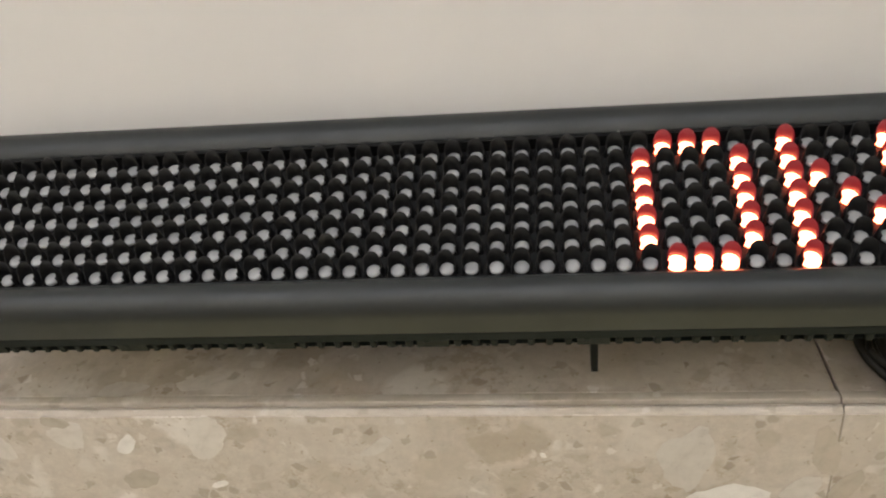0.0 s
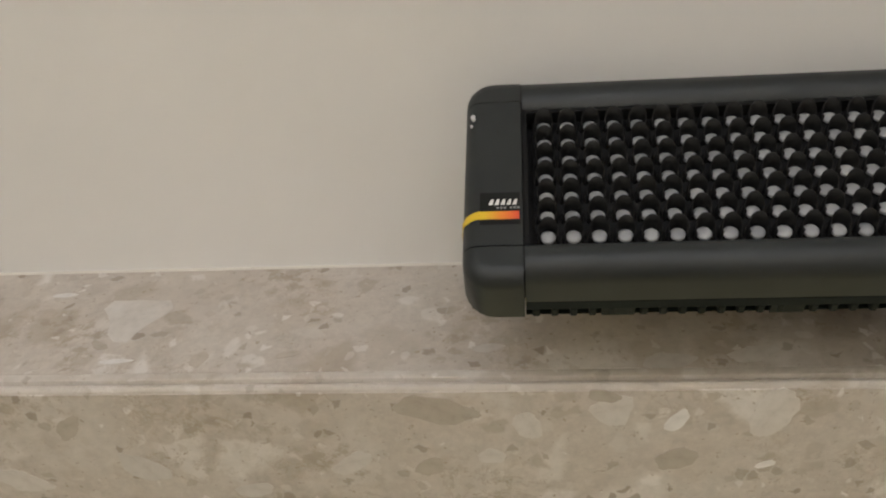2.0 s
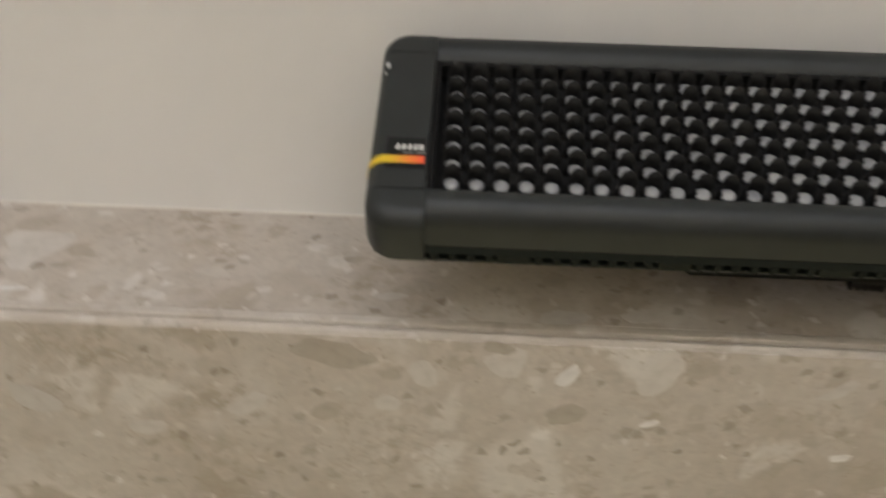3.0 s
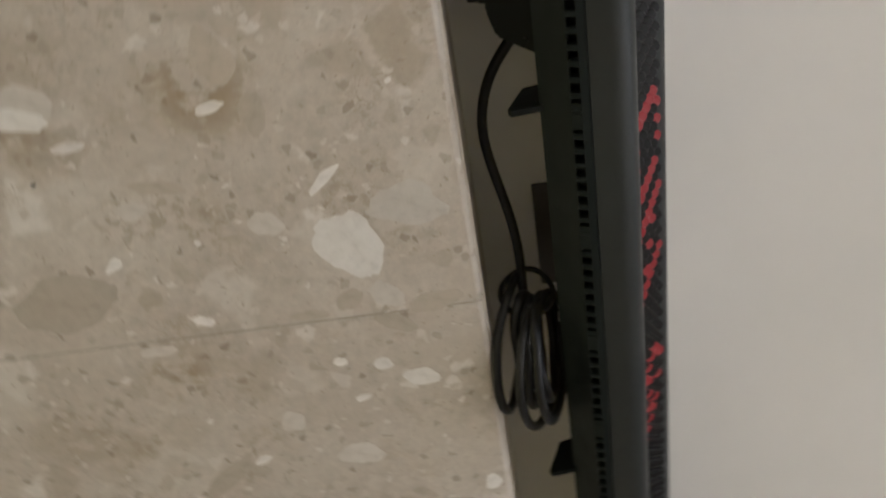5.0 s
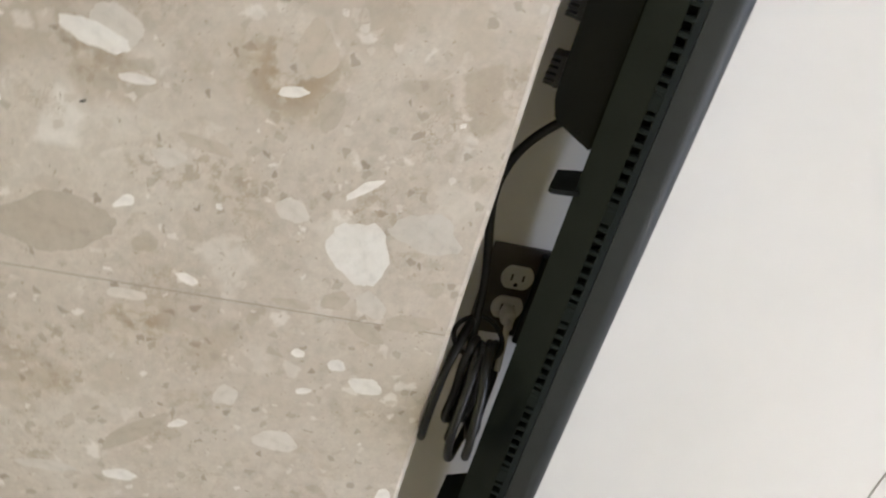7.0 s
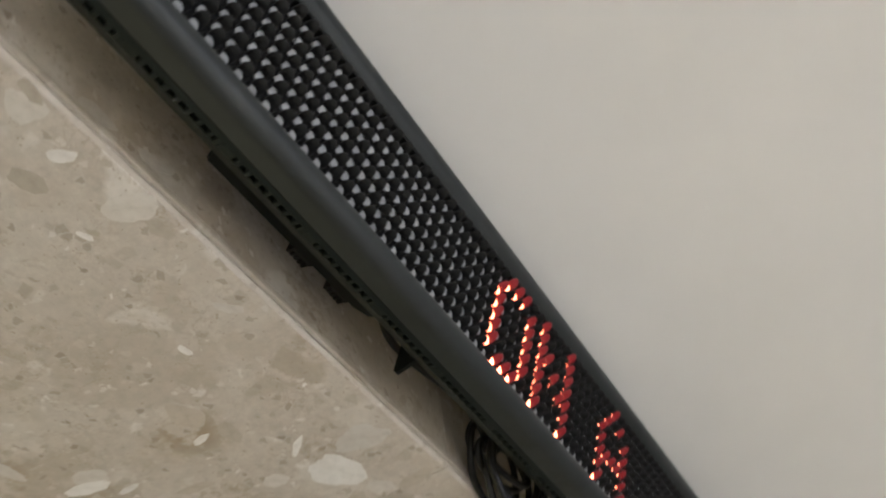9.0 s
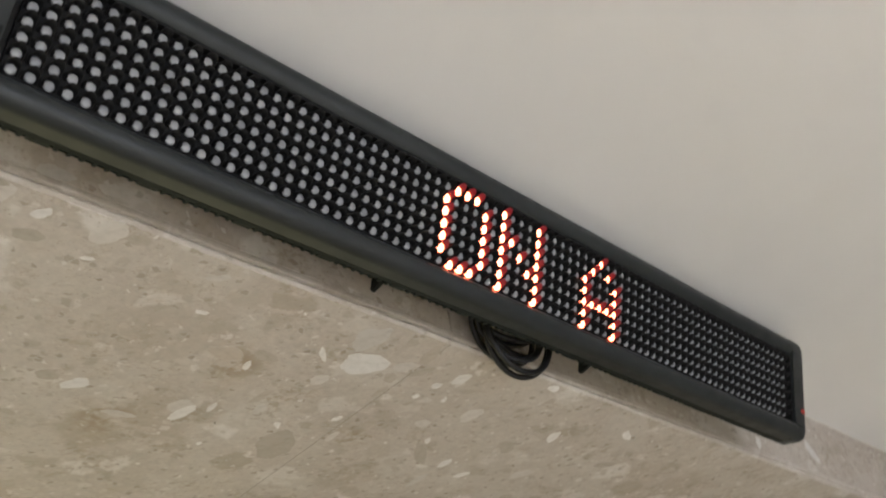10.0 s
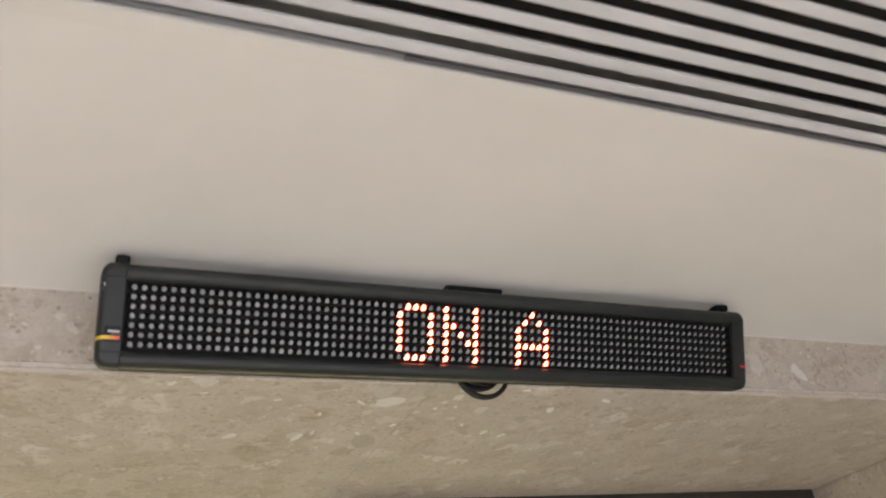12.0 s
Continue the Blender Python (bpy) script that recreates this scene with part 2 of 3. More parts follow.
# hoods emit red themselves, standing in for the lens light they catch
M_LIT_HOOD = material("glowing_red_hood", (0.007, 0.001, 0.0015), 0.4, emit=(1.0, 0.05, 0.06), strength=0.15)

M_STRIPE = material("yellow_to_red_stripe", (0.8, 0.3, 0.03), 0.4)
_t = M_STRIPE.node_tree.nodes.new("ShaderNodeTexCoord")
_s = M_STRIPE.node_tree.nodes.new("ShaderNodeSeparateXYZ")
link(M_STRIPE, _t.outputs["Generated"], _s.inputs[0])
finish(M_STRIPE, ramp(M_STRIPE, _s.outputs[0], [(0.1, (0.72, 0.50, 0.02)), (0.55, (0.78, 0.25, 0.03)), (1.0, (0.70, 0.07, 0.035))]))


# ---- mesh helpers ----
def mesh_from(bm, name, mat, smooth=False):
    bmesh.ops.recalc_face_normals(bm, faces=bm.faces)
    for f in bm.faces:
        f.smooth = True
    for e in bm.edges:
        e.smooth = smooth or (len(e.link_faces) == 2 and e.calc_face_angle() < radians(32))
    me = bpy.data.meshes.new(name)
    bm.to_mesh(me)
    bm.free()
    me.materials.append(mat)
    return me


def part(name, bm, mat, parent=None, label="", smooth=False):
    ob = new(name, bm if isinstance(bm, bpy.types.Mesh) else mesh_from(bm, name, mat, smooth))
    ob.parent = parent
    if label:
        tagged(ob, label)
    return ob


def box(x0, x1, y0, y1, z0, z1, bevel=0.0, segments=2, bm=None):
    bm = bm or bmesh.new()
    made = bmesh.ops.create_cube(bm, size=1.0, matrix=Matrix.Translation(((x0 + x1) / 2, (y0 + y1) / 2, (z0 + z1) / 2))
                                 @ Matrix.Diagonal((x1 - x0, y1 - y0, z1 - z0, 1)))
    if bevel:
        edges = {e for v in made["verts"] for e in v.link_edges}
        bmesh.ops.bevel(bm, geom=list(edges), offset=bevel, segments=segments, affect="EDGES", profile=0.5)
    return bm


def extrude_yz(points, x0, x1, bm=None):
    """A closed y-z outline drawn out along x."""
    bm = bm or bmesh.new()
    a = [bm.verts.new((x0, y, z)) for y, z in points]
    b = [bm.verts.new((x1, y, z)) for y, z in points]
    n = len(points)
    for i in range(n):
        bm.faces.new((a[i], a[(i + 1) % n], b[(i + 1) % n], b[i]))
    bm.faces.new(a)
    bm.faces.new(b[::-1])
    return bm


def arc(cy, cz, r, a0, a1, n):
    return [(cy + r * math.cos(radians(a0 + (a1 - a0) * i / n)), cz + r * math.sin(radians(a0 + (a1 - a0) * i / n))) for i in range(n + 1)]


def cylinder(c, r, depth, axis="y", n=16, r2=None, bm=None):
    bm = bm or bmesh.new()
    turn = {"y": Matrix.Rotation(radians(90), 4, "X"), "x": Matrix.Rotation(radians(90), 4, "Y"), "z": Matrix()}[axis]
    bmesh.ops.create_cone(bm, cap_ends=True, segments=n, radius1=r, radius2=r if r2 is None else r2, depth=depth, matrix=Matrix.Translation(c) @ turn)
    return bm


def tube(name, points, radius, mat, parent=None, label="", cyclic=False):
    cu = bpy.data.curves.new(name, "CURVE")
    cu.dimensions, cu.bevel_depth, cu.bevel_resolution, cu.resolution_u = "3D", radius, 3, 8
    sp = cu.splines.new("NURBS")
    sp.points.add(len(points) - 1)
    for q, co in zip(sp.points, points):
        q.co = (*co, 1)
    sp.use_cyclic_u, sp.use_endpoint_u, sp.order_u = cyclic, not cyclic, 4
    cu.materials.append(mat)
    tmp = bpy.data.objects.new("tmp", cu)
    scene.collection.objects.link(tmp)
    me = bpy.data.meshes.new_from_object(tmp.evaluated_get(bpy.context.evaluated_depsgraph_get()))
    bpy.data.objects.remove(tmp)
    bpy.data.curves.remove(cu)
    for f in me.polygons:
        f.use_smooth = True
    ob = new(name, me)
    ob.parent = parent
    if label:
        tagged(ob, label)
    return ob


def thing(name, m, label, category, group="", kind=""):
    ob = new(name)
    ob.empty_display_size = 0.05
    ob.matrix_world = m
    return tagged(ob, label, category, group, kind)


def structure(name, bm, mat, label, category):
    return tagged(part(name, bm, mat), label, category, kind="structure")


# ---- the room ----
# floor and outer walls are unseen, added to close the room and bounce light
X0, X1, YF, YB = -4.0, 5.5, -3.3, 3.0
structure("floor", box(X0 - .2, X1 + .2, YF - .2, YB + .2, -0.2, 0.0), M_FLOOR, "unseen pale polished stone floor that bounces light up to the lintel", "floor")
structure("wall_west", box(X0 - .2, X0, YF, YB, 0.0, CEIL + 0.25), M_WALL, "unseen plain warm painted wall added to close the lobby", "wall")
structure("wall_east", box(X1, X1 + .2, YF, YB, 0.0, CEIL + 0.25), M_WALL, "unseen plain warm painted wall added to close the lobby", "wall")
# unseen walls with windows added to place the sun patch and admit light
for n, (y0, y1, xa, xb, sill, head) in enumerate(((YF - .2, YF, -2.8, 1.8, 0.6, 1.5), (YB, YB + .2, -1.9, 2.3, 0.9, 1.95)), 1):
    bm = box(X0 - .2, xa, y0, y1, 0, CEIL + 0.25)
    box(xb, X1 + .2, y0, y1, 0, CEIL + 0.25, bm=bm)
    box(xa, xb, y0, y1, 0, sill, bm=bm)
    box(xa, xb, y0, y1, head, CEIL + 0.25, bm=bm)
    structure("wall_south" if n == 1 else "wall_north", bm, M_WALL, "unseen warm painted wall with an added window opening", "wall")
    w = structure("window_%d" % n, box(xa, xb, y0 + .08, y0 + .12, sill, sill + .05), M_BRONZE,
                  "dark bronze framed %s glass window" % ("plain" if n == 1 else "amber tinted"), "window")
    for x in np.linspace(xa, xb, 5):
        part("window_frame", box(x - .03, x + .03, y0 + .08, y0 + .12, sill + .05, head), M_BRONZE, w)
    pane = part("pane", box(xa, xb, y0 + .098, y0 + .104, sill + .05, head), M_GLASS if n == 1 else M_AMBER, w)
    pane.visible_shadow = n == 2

# ceiling: plaster strip in front of the lintel, slotted diffuser, plaster beyond
bm = box(X0, X1, -0.646, 0.0, CEIL, CEIL + 0.05)
box(X0, X1, YF, -1.175, CEIL, CEIL + 0.05, bm=bm)
structure("ceiling", bm, M_PLASTER, "smooth off-white painted plaster ceiling", "ceiling")
# unseen slab added to keep sky light from leaking in above the ceiling
structure("roof_slab", box(X0 - .2, X1 + .2, YF - .2, YB + .2, CEIL + 0.25, CEIL + 0.4), M_WALL, "unseen slab added to shut sky light out of the ceiling void", "ceiling")

# marble lintel: band (front), soffit (underside), lip between them
bm = box(X0, 0.5822, 0.0, 0.05, SOFFIT + 0.0170, CEIL - 0.0015, 0.0008, 1)
box(0.5838, X1, 0.0, 0.05, SOFFIT + 0.0170, CEIL - 0.0015, 0.0008, 1, bm=bm)
band = structure("lintel_band", bm, M_BAND, "beige breccia marble facing along the front of the lintel", "marble facing")
LIP = [(0.04, 0.0), (0.0042, 0.0), (0.0028, 0.0006), (0.0010, 0.0024), (0.0008, 0.0046), (0.0012, 0.0052), (0.0030, 0.0056), (0.0030, 0.0068), (0.0004, 0.0072), (-0.0010, 0.0078),
       (-0.0014, 0.0090), (-0.0014, 0.0138), (-0.0008, 0.0152), (0.0010, 0.0158), (0.04, 0.0162)]
LIP = [(y, SOFFIT + 0.0006 + z) for y, z in LIP]
bm = extrude_yz(LIP, X0, 0.5825)
extrude_yz(LIP, 0.5835, X1, bm=bm)
structure("lintel_lip", bm, M_LIP, "rounded beige marble lip with a fine groove", "trim")
structure("ceiling_caulk", box(X0, X1, -0.0010, 0.02, CEIL - 0.0024, CEIL + 0.001, 0.0007, 1), M_CAULK, "uneven white caulk line under the ceiling", "trim")
bm = box(X0, -0.6170, 0.0046, 0.86, SOFFIT, SOFFIT + 0.03, 0.0006, 1)
box(-0.6164, 0.58265, 0.0046, 0.86, SOFFIT, SOFFIT + 0.03, 0.0006, 1, bm=bm)
box(0.58335, 1.7825, 0.0046, 0.80, SOFFIT, SOFFIT + 0.03, 0.0006, 1, bm=bm)
box(1.7835, X1, 0.0046, 0.80, SOFFIT, SOFFIT + 0.03, 0.0006, 1, bm=bm)
M_GROUT = material("beige_grout", (0.30, 0.26, 0.21), 0.8)
structure("lintel_grout", box(0.5824, 0.5836, 0.006, 0.79, SOFFIT + 0.0003, SOFFIT + 0.02), M_GROUT, "fine beige grout joint between marble slabs", "grout")
soffit = structure("lintel_soffit", bm, M_MARBLE, "polished beige breccia marble slabs under the lintel", "marble facing")
structure("lintel_core", box(X0, X1, 0.05, 0.86, SOFFIT + 0.031, CEIL + 0.2), M_WALL, "plain core of the lintel", "wall")
# unseen ceiling added to close the space behind the lintel
structure("ceiling_entrance", box(X0, X1, 0.86, YB, CEIL, CEIL + 0.05), M_PLASTER, "unseen plain white ceiling added behind the lintel", "ceiling")
structure("door_header", box(0.5842, 2.33, 0.80, 0.86, SOFFIT - 0.05, SOFFIT + 0.03, 0.003, 2), M_BRONZE, "dark bronze door header under the marble lintel", "door frame")
structure("jamb_east", box(2.33, 2.9, 0.0015, 0.86, 0.0, SOFFIT - 0.001, 0.004, 2), M_MARBLE, "beige breccia marble door jamb", "marble facing")


# ---- linear slot diffuser ----
diffuser = thing("linear_diffuser", Matrix.Translation((0, 0, CEIL)), "white enamelled linear slot diffuser with black slots in the ceiling", "air diffuser")
part("flange", box(X0, X1, -0.6805, -0.6468, -0.002, 0.006, 0.0008, 1), M_PLASTER, diffuser, "off-white painted edge flange")
part("plenum", box(X0, X1, -1.175, -0.660, 0.12, 0.13), M_DUCT, diffuser, "black duct behind the slots")
blade_me = mesh_from(box(X0, X1, -0.0102, 0.0102, -0.001, 0.0030, 0.0010, 1), "blade", M_BLADE)
for k in range(12):
    b = part("blade", blade_me, None, diffuser)
    b.location = (0, -0.7095 - 0.0403 * k, 0)
part("baffle", box(0.272, X1, -0.6895, -0.6815, 0.002, 0.006), M_BAFFLE, diffuser, "grey baffle half closing the outer slot")

# ---- LED sign ----
TILT = radians(21.405)
SIGN = Matrix.Translation((0, -0.1134, SOFFIT + 0.0028)) @ Matrix.Rotation(TILT, 4, "X")
PITCH = 0.01524
COLS, ROWS = 80, 7
sign = thing("led_sign", SIGN, "long charcoal LED message sign hung under the ceiling, with red letters", "LED sign")
XL, XR = -0.0145, 1.2185      # joints between the case and its end caps
EL, ER = -0.0510, 1.2575      # outer ends

top = [(0.004, 0.1015), (-0.0072, 0.1015), (-0.0082, 0.1022), (-0.0122, 0.1090), (-0.0132, 0.1150), (-0.0120, 0.1205), (-0.0085, 0.1250), (-0.0030, 0.1275), (0.004, 0.1285),
       (0.047, 0.1285), (0.050, 0.1255), (0.050, 0.119), (0.004, 0.119)]
part("top_rail", extrude_yz(top, XL + .0004, XR - .0004), M_CASE, sign)
part("top_lip", box(XL + .003, XR - .003, -0.0068, 0.004, 0.0992, 0.1011), M_PANEL, sign)
low = [(0.004, -0.0115), (-0.0078, -0.0115), (-0.0086, -0.0119), (-0.0145, -0.0165)] + arc(-0.0028, -0.0236, 0.0145, 160, 265, 10) + [(0.0095, -0.0401), (0.0095, -0.036), (0.004, -0.030)]
part("bottom_rail", extrude_yz(low, XL + .0004, XR - .0004), M_CASE, sign)
# unseen back, its yellow chosen to tint the ceiling strip behind it
part("back_panel", box(XL, XR, 0.042, 0.0488, -0.0170, 0.118), M_BACK_BOUNCE, sign, "unseen back sheet coloured yellow to warm the gap behind it")
part("core", box(XL + .001, XR - .001, 0.0095, 0.0415, -0.0225, 0.117), M_SEAM, sign, "unlit inside of the case")

# underside cover with its vent slots, in case plastic darkened for shade
cover = part("bottom_cover", extrude_yz([(0.0102, -0.0403), (0.0154, -0.0415), (0.0160, -0.0410), (0.0160, -0.034), (0.0102, -0.034)], XL + .0004, XR - .0004), M_CASE_SHADED, sign)
part("rear_strip", extrude_yz([(0.0230, -0.0396), (0.0236, -0.0396), (0.0505, -0.0218), (0.0505, -0.016), (0.0234, -0.033)], XL + .0004, XR - .0004), M_CASE_SHADED, cover)
rib_me = mesh_from(box(-0.0021, 0.0021, 0.0154, 0.0232, -0.0417, -0.0330, 0.0008, 1), "rib", M_CASE_SHADED)
gap_me = mesh_from(box(-0.0095, 0.0095, 0.0155, 0.0232, -0.0412, -0.0340), "vent_bridge", M_CASE_SHADED)
for k in range(-4, 10):
    start = 0.336 + 0.0957 * k
    for i in range(8):
        x = start + 0.0110 * i + 0.0055
        if XL + 0.004 < x < XR - 0.004:
            part("rib", rib_me, None, cover).location.x = x
    xg = start - 0.0094
    if XL + 0.01 < xg < XR - 0.01:
        part("vent_bridge", gap_me, None, cover).location.x = xg

# LED field: sixteen panels of 5 x 7
GLYPHS = {"O": (".###.", "#...#", "#...#", "#...#", "#...#", "#...#", ".###."),
          "N": ("#...#", "#...#", "##..#", "#.#.#", "#..##", "#...#", "#...#"),
          "A": ("..#..", ".#.#.", "#...#", "#...#", "#####", "#...#", "#...#")}
lit = set()
for letter, at in (("O", 30), ("N", 36), ("A", 46)):
    for r, line in enumerate(GLYPHS[letter]):
        lit |= {(at + c, r) for c, ch in enumerate(line) if ch == "#"}


def lens_mesh(mat, wide=1.0):
    """A slightly domed round lens, facing -y."""
    bm = bmesh.new()
    rings = [(0.00462, 0.0012), (0.00465, -0.0002), (0.0042, -0.0007), (0.0024, -0.0012)]
    loops = [[bm.verts.new((wide * r * math.cos(a), y, wide * r * math.sin(a))) for a in [2 * math.pi * i / 14 for i in range(14)]] for r, y in rings]
    for a, b in zip(loops, loops[1:]):
        for i in range(14):
            bm.faces.new((a[i], a[(i + 1) % 14], b[(i + 1) % 14], b[i]))
    bm.faces.new(loops[-1])
    return mesh_from(bm, "lens", mat, True)


def hood_mesh(mat):
    """A visor: a tapering half tube over the lens, longest at its top."""
    bm = bmesh.new()
    n = 12
    a0, a1 = -28, 208
    grid = []
    for r0, r1 in ((0.0070, 0.0060), (0.0056, 0.0051)):
        back, front = [], []
        for i in range(n + 1):
            a = radians(a0 + (a1 - a0) * i / n)
            reach = 0.0040 + 0.0085 * max(0.0, math.sin(a)) ** 0.6
            back.append(bm.verts.new((r0 * math.cos(a), 0.0040, r0 * math.sin(a))))
            front.append(bm.verts.new((r1 * math.cos(a), -reach, r1 * math.sin(a))))
        grid.append((back, front))
    (ob, of), (ib, inf) = grid
    for i in range(n):
        bm.faces.new((ob[i], ob[i + 1], of[i + 1], of[i]))
        bm.faces.new((ib[i], inf[i], inf[i + 1], ib[i + 1]))
        bm.faces.new((of[i], of[i + 1], inf[i + 1], inf[i]))
    bm.faces.new((ob[0], of[0], inf[0], ib[0]))
    bm.faces.new((ob[n], ib[n], inf[n], of[n]))
    bm.faces.ensure_lookup_table()
    # inner faces and rim take the second material, which glows on lit hoods
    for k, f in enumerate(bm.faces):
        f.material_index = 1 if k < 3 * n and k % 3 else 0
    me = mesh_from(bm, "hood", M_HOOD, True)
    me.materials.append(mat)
    return me


# lit lenses are drawn wider to stand in for bloom
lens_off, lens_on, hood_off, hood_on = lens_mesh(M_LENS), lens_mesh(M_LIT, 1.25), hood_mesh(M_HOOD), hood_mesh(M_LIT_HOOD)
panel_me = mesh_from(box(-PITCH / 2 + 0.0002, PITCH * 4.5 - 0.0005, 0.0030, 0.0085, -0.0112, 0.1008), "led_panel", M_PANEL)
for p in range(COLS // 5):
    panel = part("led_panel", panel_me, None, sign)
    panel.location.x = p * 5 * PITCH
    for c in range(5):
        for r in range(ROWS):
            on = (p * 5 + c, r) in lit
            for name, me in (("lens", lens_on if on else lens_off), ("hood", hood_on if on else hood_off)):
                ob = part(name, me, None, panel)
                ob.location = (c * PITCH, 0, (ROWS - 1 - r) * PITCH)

# dark side reveals of the window
part("reveal", box(XL + .0006, -0.0112, -0.0075, 0.004, -0.0115, 0.1015), M_PANEL, sign)
part("reveal", box(1.2152, XR - .0006, -0.0075, 0.004, -0.0115, 0.1015), M_PANEL, sign)


def end_cap(x_in, x_out, label):
    """A rounded cap in three shells parted by fine seams."""
    lo, hi = min(x_in, x_out), max(x_in, x_out)
    cap = None
    for name, z0, z1 in (("end_cap", -0.0140, 0.1050), ("cap_top", 0.1058, 0.2), ("cap_bottom", -0.2, -0.0148)):
        bm = extrude_yz([(-0.0118, 0.1288), (0.050, 0.1288), (0.050, -0.0225), (0.0230, -0.0416), (-0.0118, -0.0376)], lo, hi)
        bmesh.ops.recalc_face_normals(bm, faces=bm.faces)
        corner = [e for e in bm.edges if all(abs(v.co.x - x_out) < 1e-6 for v in e.verts) and abs(e.verts[0].co.y - e.verts[1].co.y) > 1e-4]
        bmesh.ops.bevel(bm, geom=corner, offset=0.019, segments=6, affect="EDGES", profile=0.5)
        front = [e for e in bm.edges if all(abs(v.co.y + 0.0118) < 1e-5 for v in e.verts) and not all(abs(v.co.x - x_in) < 1e-6 for v in e.verts)]
        bmesh.ops.bevel(bm, geom=front, offset=0.0105, segments=6, affect="EDGES", profile=0.5)
        geom = lambda: list(bm.verts) + list(bm.edges) + list(bm.faces)
        for z, up in ((z1, 1), (z0, -1)):
            got = bmesh.ops.bisect_plane(bm, geom=geom(), plane_co=(0, 0, z), plane_no=(0, 0, up), clear_outer=True)
            cut = [e for e in got["geom_cut"] if isinstance(e, bmesh.types.BMEdge)]
            if cut:
                bmesh.ops.contextual_create(bm, geom=cut)
        ob = part(name, bm, M_CASE, cap or sign, label if cap is None else "", smooth=False)
        cap = cap or ob
    part("seam_core", box(lo + .003, hi - .003, -0.006, 0.046, -0.02, 0.118), M_SEAM, cap)
    return cap


# dark blocks added inside the cap joints so no light shows through
for x in (XL, XR):
    part("joint_light_block", box(x - .002, x + .002, -0.0070, 0.020, -0.030, 0.1262), M_SEAM, sign)
left = end_cap(XL - .0004, EL, "charcoal end cap with a scuff, white mark and yellow stripe")
right = end_cap(XR + .0004, ER, "charcoal end cap with a small red stripe")

# badge on the left cap: plain shapes in place of the maker's mark
FRONT = -0.0118
part("badge", box(-0.0405, -0.0165, FRONT - .0002, FRONT + .003, 0.0015, 0.0262), M_BADGE, left)
bm = bmesh.new()
for i in range(5):
    x = -0.0352 + 0.0036 * i
    q = [bm.verts.new((x + dx, FRONT - .0004, z)) for dx, z in ((-0.0002, 0.0162), (0.0024, 0.0162), (0.0030, 0.0206), (0.0014, 0.0206))]
    bm.faces.new(q)
part("badge_mark", bm, M_WHITE, left, "slanted white shapes")
bm = bmesh.new()
for i in range(6):
    x = -0.0305 + 0.0022 * i + (0.0014 if i > 2 else 0)
    box(x, x + .0015, FRONT - .0004, FRONT, 0.0133, 0.0147, bm=bm)
part("badge_print", bm, M_GREYPRINT, left, "small grey bars of print")
bm = extrude_yz([(FRONT - .0004, 0.0053), (FRONT - .0004, 0.0113), (FRONT + .001, 0.0113), (FRONT + .001, 0.0053)], -0.0405, -0.0168)
part("stripe", bm, M_STRIPE, left, "yellow to orange-red stripe")
bm = bmesh.new()
rim = [(-0.0405 - 0.0112 * math.sin(radians(a)), -0.0013 - 0.0112 * math.cos(radians(a))) for a in range(0, 91, 15)] + [(-0.0517, 0.02)]
for k, ((xa, ya), (xb, yb)) in enumerate(zip(rim, rim[1:])):
    d = 0.0005
    bm.faces.new([bm.verts.new(v) for v in ((xa, ya, 0.0053 - d * k), (xb, yb, 0.0053 - d * (k + 1)), (xb, yb, 0.0113 - d * (k + 1)), (xa, ya, 0.0113 - d * k))])
part("stripe_wrap", bm, material("yellow_print", (0.72, 0.50, 0.02), 0.4), left, "yellow end of the stripe round the corner")
part("stripe", box(1.2375, 1.2500, FRONT - .0004, FRONT + .001, 0.0085, 0.0140), M_RED, right, "dull red stripe")
bm = cylinder((-0.0462, FRONT + .0012, 0.0930), 0.0016, 0.002, "y", 8)
cylinder((-0.0455, FRONT + .0010, 0.0905), 0.0012, 0.002, "y", 7, bm=bm)
cylinder((-0.0470, FRONT + .0016, 0.0850), 0.0009, 0.002, "y", 6, bm=bm)
part("scuff", bm, M_SCUFF, left, "pale worn scuff")

# rear feet, power box and cable glands
foot_me = mesh_from(extrude_yz([(0.046, -0.0245), (0.0665, -0.0360), (0.0700, -0.0330), (0.0700, 0.0030), (0.046, 0.0210)], -0.0022, 0.0022), "foot", M_STEEL)
for x in (0.424, 0.783):
    part("foot", foot_me, None, sign, "thin black metal foot").location.x = x
bm = bmesh.new()
pts = [(0.146, 0.0505), (0.164, 0.093), (0.366, 0.092), (0.384, 0.086), (0.400, 0.0505)]
lo_ = [bm.verts.new((x, y, 0.004)) for x, y in pts]
hi_ = [bm.verts.new((x, y, 0.080)) for x, y in pts]
for i in range(5):
    bm.faces.new((lo_[i], lo_[(i + 1) % 5], hi_[(i + 1) % 5], hi_[i]))
bm.faces.new(lo_)
bm.faces.new(hi_)
bmesh.ops.bevel(bm, geom=list(bm.edges), offset=0.002, segments=2, affect="EDGES")
power = part("power_box", bm, M_STEEL, sign, "black metal power supply box")
